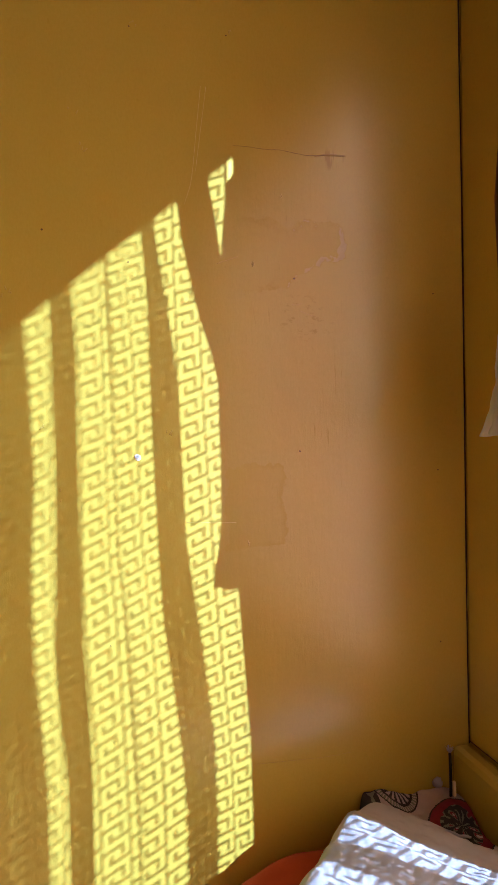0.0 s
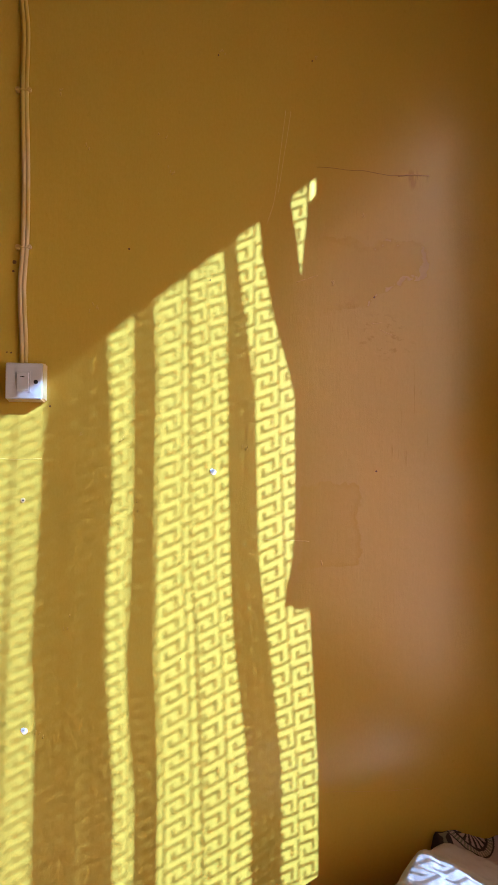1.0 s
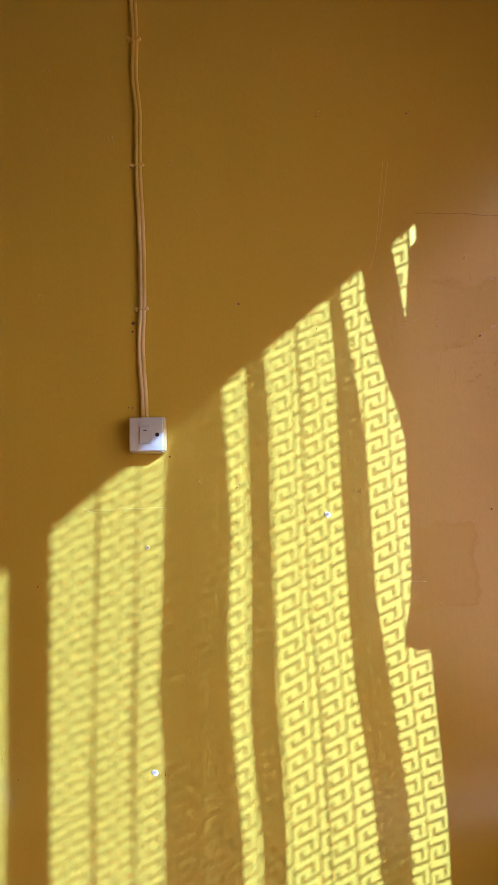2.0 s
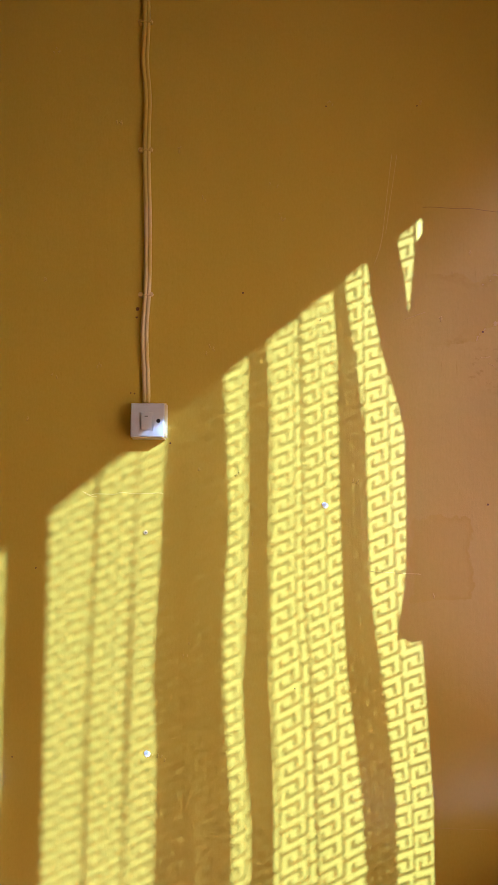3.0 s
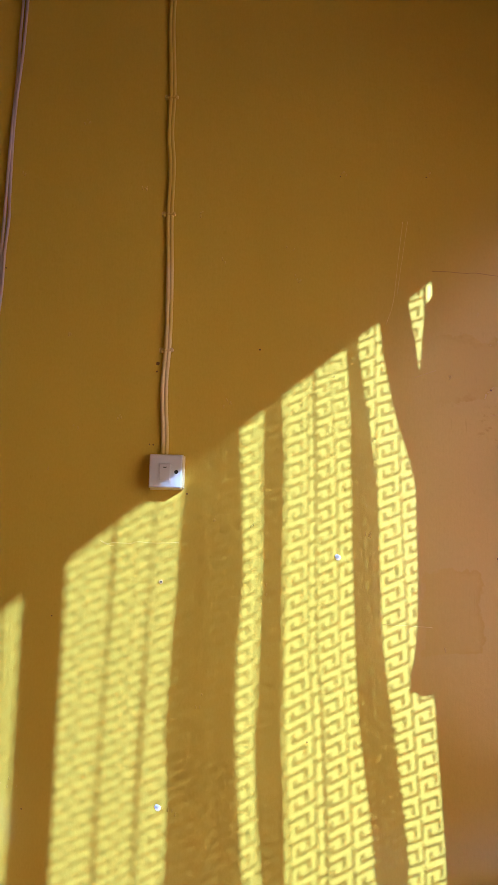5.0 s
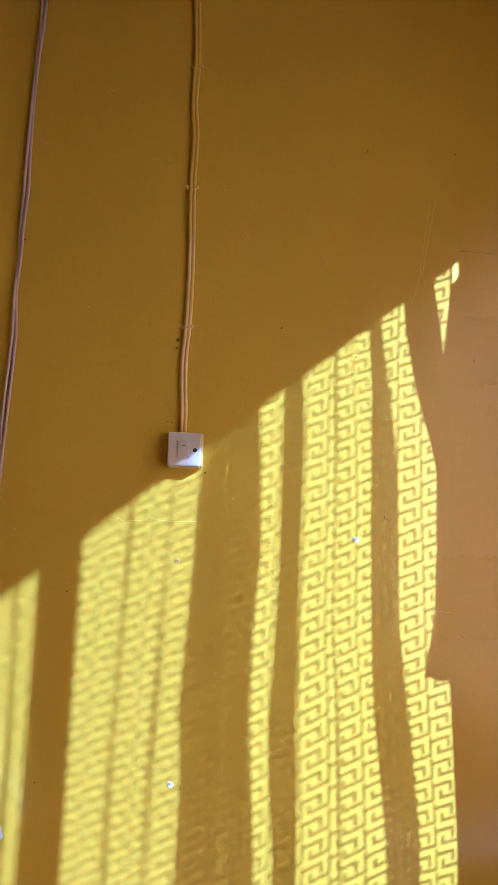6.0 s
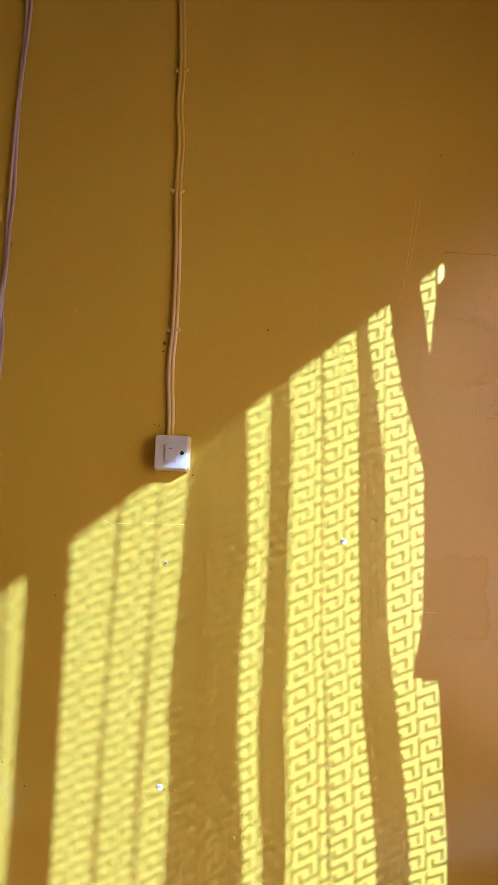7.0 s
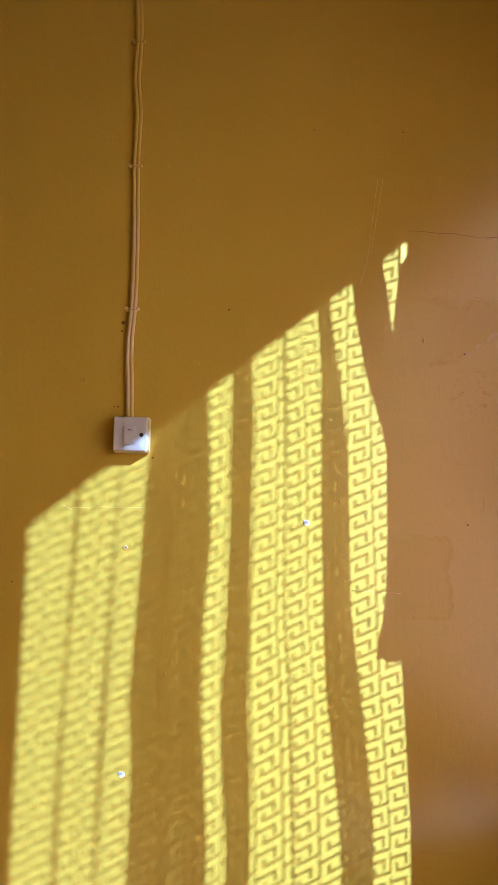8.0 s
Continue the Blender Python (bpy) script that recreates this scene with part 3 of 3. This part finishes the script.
HOLES = [(-1.309, 1.802, 6.5), (-1.311, 1.781, 3.5), (-1.05, 1.845, 3.2), (-1.313, 1.593, 2.6), (-1.322, 1.594, 2.4), (-1.712, 2.046, 2.6), (-1.542, 1.169, 2.4), (-1.587, 0.726, 2.2), (-0.918, 0.888, 1.8), (-0.458, 1.753, 3.0),
         (-0.451, 1.329, 3.2), (-0.859, 1.779, 2.0), (-0.086, 1.726, 2.6), (-0.079, 1.272, 2.6), (-0.078, 0.824, 2.6), (-0.846, 2.322, 2.2), (-0.617, 2.326, 2.2), (-1.224, 1.472, 2.6)]
for x, z, r in HOLES:
    bm = bmesh.new()
    disc(bm, (x, -0.0004, z), (random.uniform(-0.1, 0.1), -1, 0.1), r * 0.00075, 0.0014, 8)
    for v in bm.verts:
        v.co += Vector((random.uniform(-1, 1), 0, random.uniform(-1, 1))) * 0.0007
    tagged(mesh_ob("nail_hole", bm, HOLE), "small dark nail hole in the ochre wall", "nail hole", "nail holes in the wall", "structure")
crack("crack", [(-0.604, 2.066), (-0.565, 2.066), (-0.525, 2.063), (-0.49, 2.064), (-0.455, 2.060), (-0.42, 2.056), (-0.385, 2.058), (-0.332, 2.060)], 0.0006, CRACK, "hairline crack in the paint", 0.0002)
crack("crack", [(-0.40, 2.0555), (-0.375, 2.060), (-0.345, 2.062), (-0.32, 2.061)], 0.0016, SCUFF, "ragged brown lip of the crack", 0.0001)
crack("crack", [(-0.735, 1.166), (-0.677, 1.163), (-0.615, 1.160)], 0.0006, PALE_SEAM, "raised seam in the paint", 0.0002)
crack("crack", [(-1.430, 1.352), (-1.415, 1.345), (-1.40, 1.348), (-1.36, 1.347), (-1.341, 1.351), (-1.30, 1.349), (-1.24, 1.351)], 0.0008, PALE_SEAM, "raised pale seam in the paint", 0.0001)
crack("crack", [(-1.434, 1.353), (-1.425, 1.347), (-1.412, 1.342), (-1.40, 1.341)], 0.0006, PALE_SEAM, "raised pale seam in the paint", 0.0001)
crack("scratch", [(-0.681, 2.20), (-0.694, 2.09), (-0.707, 1.98), (-0.725, 1.92)], 0.0004, PALE_SEAM, "long faint scratch in the paint", 0.0001)
crack("scratch", [(-0.668, 2.20), (-0.684, 2.09), (-0.697, 2.00)], 0.0004, PALE_SEAM, "long faint scratch in the paint", 0.0001)
crack("scratch", [(-0.651, 1.782), (-0.622, 1.793), (-0.599, 1.801)], 0.0005, SCUFF, "short brown scratch in the paint")
crack("crack", [(-0.575, 0.566), (-0.50, 0.564), (-0.40, 0.562), (-0.33, 0.565)], 0.0004, SCUFF, "hairline crack in the paint")
crack("scratch", [(-0.445, 1.675), (-0.43, 1.668), (-0.412, 1.662)], 0.0005, SCUFF, "short brown scratch in the paint")
crack("scratch", [(-0.465, 1.69), (-0.455, 1.688), (-0.44, 1.692)], 0.0005, SCUFF, "short brown scratch in the paint")


def joint(name, points, wide, label):
    """The open joint of two walls: a dark uneven gap along a line."""
    bm = bmesh.new()
    pts = spline(points, 24)
    rings = []
    for i, p in enumerate(pts):
        w = wide * (1 + 0.5 * noise.noise((p.z * 3, p.y * 3, 1)) + 0.25 * noise.noise((p.z * 30, p.y * 30, 2)))
        n = (Vector((-1, -1, 0.0)) if abs(pts[-1].z - pts[0].z) > 0.5 else Vector((-1, 0, 1))).normalized()
        d = (pts[min(i + 1, len(pts) - 1)] - pts[max(i - 1, 0)]).normalized()
        u = n.cross(d).normalized()
        rings.append([bm.verts.new(p + u * w), bm.verts.new(p + n * 0.0025), bm.verts.new(p - u * w)])
    for a, b in zip(rings, rings[1:]):
        for k in range(2):
            bm.faces.new((a[k], a[k + 1], b[k + 1], b[k]))
    tagged(mesh_ob(name, bm, DARK), label, "joint", kind="structure")


joint("corner_joint", [(-0.002, -0.002, TOP - 0.001), (-0.003, -0.001, 2.4), (-0.001, -0.002, 1.9), (-0.002, -0.002, 1.3), (-0.002, -0.001, 0.9), (-0.001, -0.002, 0.58), (-0.001, -0.004, 0.557)], 0.0018, "dark open joint in the corner of the walls")
joint("ledge_joint", [(-0.001, -0.002, 0.556), (-0.002, -0.05, 0.557), (-0.001, -0.15, 0.557), (-0.001, -0.45, 0.557)], 0.0011, "dark crack above the painted ledge")


# ---- the bed in the corner ----
bed = tagged(empty("bed", (-0.43, -0.95, 0.0)), "low wooden bed with an orange blanket, pushed against the wall", "bed")


def bed_part(name, bm, mat, label=""):
    ob = part(name, bm, mat, bed, label)
    ob.matrix_parent_inverse = Matrix.Translation(bed.location).inverted()
    return ob


for x in (-0.74, -0.12):
    for y in (-0.10, -1.82):
        bed_part("leg", boxes((x - 0.03, x + 0.03, y - 0.03, y + 0.03, 0.0, 0.10), bevel=0.004), WOOD)
bed_part("base", boxes((-0.80, -0.065, -1.90, -0.012, 0.10, 0.15), bevel=0.006), WOOD)


def mattress(u, v):
    a = 2 * math.pi * u
    c, s = math.cos(a), math.sin(a)
    k = 1.0 / max(abs(c), abs(s)) ** 0.86
    r = min(1.0, v * 1.25)
    x, y = -0.435 + 0.365 * max(-1, min(1, c * k)) * r, -0.956 + 0.938 * max(-1, min(1, s * k)) * r
    z = 0.235 - (0.0 if v < 0.8 else 0.083 * ((v - 0.8) / 0.2))
    z += 0.010 * (noise.noise((x * 5, y * 5, 1)) + 0.4 * noise.noise((x * 14, y * 14, 2))) * (1 if v < 0.8 else 0.3)
    return (x, y, z)


bed_part("blanket", sheet(bmesh.new(), mattress, 120, 40), ORANGE, "rumpled orange blanket")


def soft_step(a, b, t):
    t = max(0.0, min(1.0, (t - a) / (b - a)))
    return t * t * (3 - 2 * t)


def bolster(u, v):
    a, t = 2 * math.pi * v, 2 * u - 1
    r = (1 - abs(t) ** 3.0) ** 0.5
    return (-0.40 + 0.27 * t, -0.105 + 0.085 * r * math.cos(a), 0.305 + 0.082 * r * math.sin(a) + 0.018 * noise.noise((u * 7, v * 5, 3)) * r + 0.02 * t)


tagged(mesh_ob("bolster", sheet(bmesh.new(), bolster, 40, 28), ORANGE), "orange cotton bolster lying on the bed against the wall", "cushion")

AX, AY, DX, DY = -0.310, -0.135, 0.64, -0.768     # the ridge of the heaped white sheet: its high end and its line


def heap(x, y):
    along = (x - AX) * DX + (y - AY) * DY
    side = (x - AX) * -0.768 + (y - AY) * -0.64
    top = 0.252 - 0.06 * max(along, 0.0)
    k = soft_step(-0.16, -0.02, along)
    k *= 1 - 0.75 * soft_step(0.0, 0.15, -side) if side < 0 else 1 + 0.05 * soft_step(0.0, 0.10, side) - 0.15 * soft_step(0.10, 0.25, side) - 0.6 * soft_step(0.24, 0.44, side)
    w = 0.012 * noise.noise((side * 16, along * 5, 4)) + 0.006 * noise.noise((side * 34, along * 14, 5)) + 0.003 * noise.noise((x * 60, y * 60, 6))
    return 0.245 + top * k + w


def crumple(u, v):
    x, y = -0.66 + 0.56 * u, -0.10 - 0.68 * v
    return (x, y, heap(x, y))


sheet_thing = tagged(empty("bedsheet"), "crumpled white cotton sheet heaped on the bed", "bedsheet")
ob = part("cloth", sheet(bmesh.new(), crumple, 150, 150), SHEET, sheet_thing)
ob.modifiers.new("thickness", "SOLIDIFY").thickness = 0.003


def flap(u, v):
    x, y = AX - 0.03 + 0.17 * u + 0.03 * v, AY + 0.055 - 0.10 * u - 0.06 * v
    z = 0.458 + 0.020 * math.sin(math.pi * min(1.0, u * 1.15)) - 0.035 * (1 - v) + 0.004 * noise.noise((x * 50, y * 50, 2))
    return (x, y, z)


ob = part("folded_corner", sheet(bmesh.new(), flap, 40, 24), SHEET, sheet_thing, "turned-over corner of the sheet")
ob.modifiers.new("thickness", "SOLIDIFY").thickness = 0.004


def shawl(u, v):
    x, y = -0.335 + 0.272 * u, -0.008 - 0.33 * v
    z = 0.447 + 0.18 * y - 0.17 * soft_step(0.13, 0.0, u) + 0.012 * math.sin(u * 9) * (1 - v) + 0.010 * math.sin(v * 12 + u * 5)
    return (x, y, z + 0.010 * noise.noise((x * 16, y * 16, 8)) + 0.004 * noise.noise((x * 45, y * 45, 9)))


def shawl_print(u, v):
    """Medallions: 0 ground, 1 crimson, 2 black, 3 grey-green."""
    x, y = -0.335 + 0.272 * u, -0.008 - 0.33 * v
    r, a = math.hypot(x + 0.112, (y + 0.150) * 0.85), math.atan2(y + 0.150, x + 0.112)
    petals = noise.noise((x * 55, y * 55, 3)) + 0.5 * math.sin(a * 8)
    if r < 0.046:
        return (2, 2, 3, 1, 0)[min(4, int(abs(petals) * 4.2))]
    if r < 0.070:
        return 1
    if r < 0.074:
        return 2
    r, a = math.hypot(x + 0.215, y - 0.005), math.atan2(y - 0.005, x + 0.215)
    if r < 0.040:
        return 2 if math.sin(a * 16) > 0.1 else 0
    if r < 0.046:
        return 2
    if r < 0.058:
        return 3 if math.sin(a * 46) > -0.4 else 0
    if r < 0.062:
        return 2
    if x < -0.272:
        return (1, 2, 3)[int((noise.noise((x * 40, y * 40, 5)) + 1) * 1.49)]
    r, a = math.hypot(x + 0.140, y + 0.262), math.atan2(y + 0.262, x + 0.140)
    if 0.056 < r < 0.060 or (0.047 < r < 0.056 and math.sin(a * 34) > 0.2):
        return 2
    if r < 0.026 and math.sin(a * 3) > -0.2:
        return 2
    return 0


ob = mesh_ob("printed_shawl", sheet(bmesh.new(), shawl, 170, 170, shawl_print), [PRINT_GROUND, PRINT_RED, PRINT_BLACK, PRINT_GREEN])
tagged(ob, "pale pink cotton shawl printed with crimson and black medallions", "shawl")
ob.modifiers.new("thickness", "SOLIDIFY").thickness = 0.003

# a thin dark stick with a frayed tuft, stuck upright in the corner
stick = tagged(empty("whisk", (-0.086, -0.055, 0.440)), "thin dark stick with a frayed white tuft, standing in the corner", "whisk")
part("stick", tube(bmesh.new(), spline([(0, 0, 0.0), (0.005, 0.008, 0.05), (0.013, 0.025, 0.105)], 6), 0.0038, 0.0038, 10), BLACK, stick)
bm = bmesh.new()
for k in range(46):
    a, t = random.uniform(0, 2 * math.pi), random.uniform(0.1, 0.7)
    d = Vector((math.cos(a) * t, math.sin(a) * t, 1)).normalized() * random.uniform(0.014, 0.026)
    p = Vector((0.013, 0.025, 0.102))
    tube(bm, [p, p + d * 0.5, p + d + Vector((0, 0, -0.002))], 0.0006, 0.0006, 4)
part("tuft", bm, SHEET, stick, "frayed white fibres")
part("grip", box(bmesh.new(), 0.006, 0.013, -0.006, 0.004, 0.0, 0.045, 0.002), CHIP, stick, "pale wooden grip")
# a flattened lump close to the wall stands for a faint pink smear
ob = part("pink_smear", bmesh.new(), PRINT_GROUND, stick, "thin pink lump standing for a faint pink smear on the wall")
bm = bmesh.new()
bmesh.ops.create_icosphere(bm, subdivisions=4, radius=0.014)
for v in bm.verts:
    v.co *= 1 + 0.35 * noise.noise(v.co * 90) + 0.15 * noise.noise(v.co * 260)
    v.co.y *= 0.35
    v.co += Vector((-0.010, 0.048, 0.020))
bm.to_mesh(ob.data)
bm.free()
smooth(ob)

# ---- a plastic bag on the right-hand wall ----
PLASTIC = woven("thin_plastic_film", (0.90, 0.94, 1.0), 0.12, (1.0, 1.0, 1.0))
pt = PLASTIC.node_tree
shine, both = pt.nodes.new("ShaderNodeBsdfGlossy"), pt.nodes.new("ShaderNodeMixShader")
shine.inputs["Roughness"].default_value, both.inputs["Fac"].default_value = 0.16, 0.22
surface = pt.nodes["Material Output"].inputs["Surface"]
pt.links.new(surface.links[0].from_socket, both.inputs[1])
pt.links.new(shine.outputs[0], both.inputs[2])
pt.links.new(both.outputs[0], surface)


def bag(u, v):
    a = 2 * math.pi * u
    z = 1.362 + 0.376 * v
    left = float(np.interp(v, (0.0, 0.06, 0.16, 0.30, 0.46, 0.65, 0.85, 1.0), (-0.206, -0.222, -0.250, -0.264, -0.264, -0.282, -0.290, -0.296)))
    right = float(np.interp(v, (0.0, 0.2, 0.5, 0.85, 1.0), (-0.46, -0.42, -0.40, -0.36, -0.310)))
    y = (left + right) / 2 + (left - right) / 2 * math.cos(a) + 0.005 * noise.noise((math.cos(a) * 3, v * 8, 1))
    pleat = 0.011 * math.sin(math.cos(a) * 16 + 2 * v) * (1 - 0.6 * v)
    x = -0.065 + 0.035 * math.sin(a) * (1.1 - v) + 1.6 * pleat + 0.006 * noise.noise((math.cos(a) * 6, v * 14, 7))
    return (min(x, -0.003), y, z + 0.010 * noise.noise((math.cos(a) * 4, 2, v)) * (1 - v))


thing = tagged(empty("plastic_bag", (0, 0, 0)), "crumpled clear plastic bag hanging from a nail", "plastic bag")
part("film", sheet(bmesh.new(), bag, 90, 60), PLASTIC, thing)
part("nail", disc(bmesh.new(), (-0.036, -0.303, 1.733), (-1, 0, 0.1), 0.002, 0.076, 10), STEEL, thing, "steel nail")
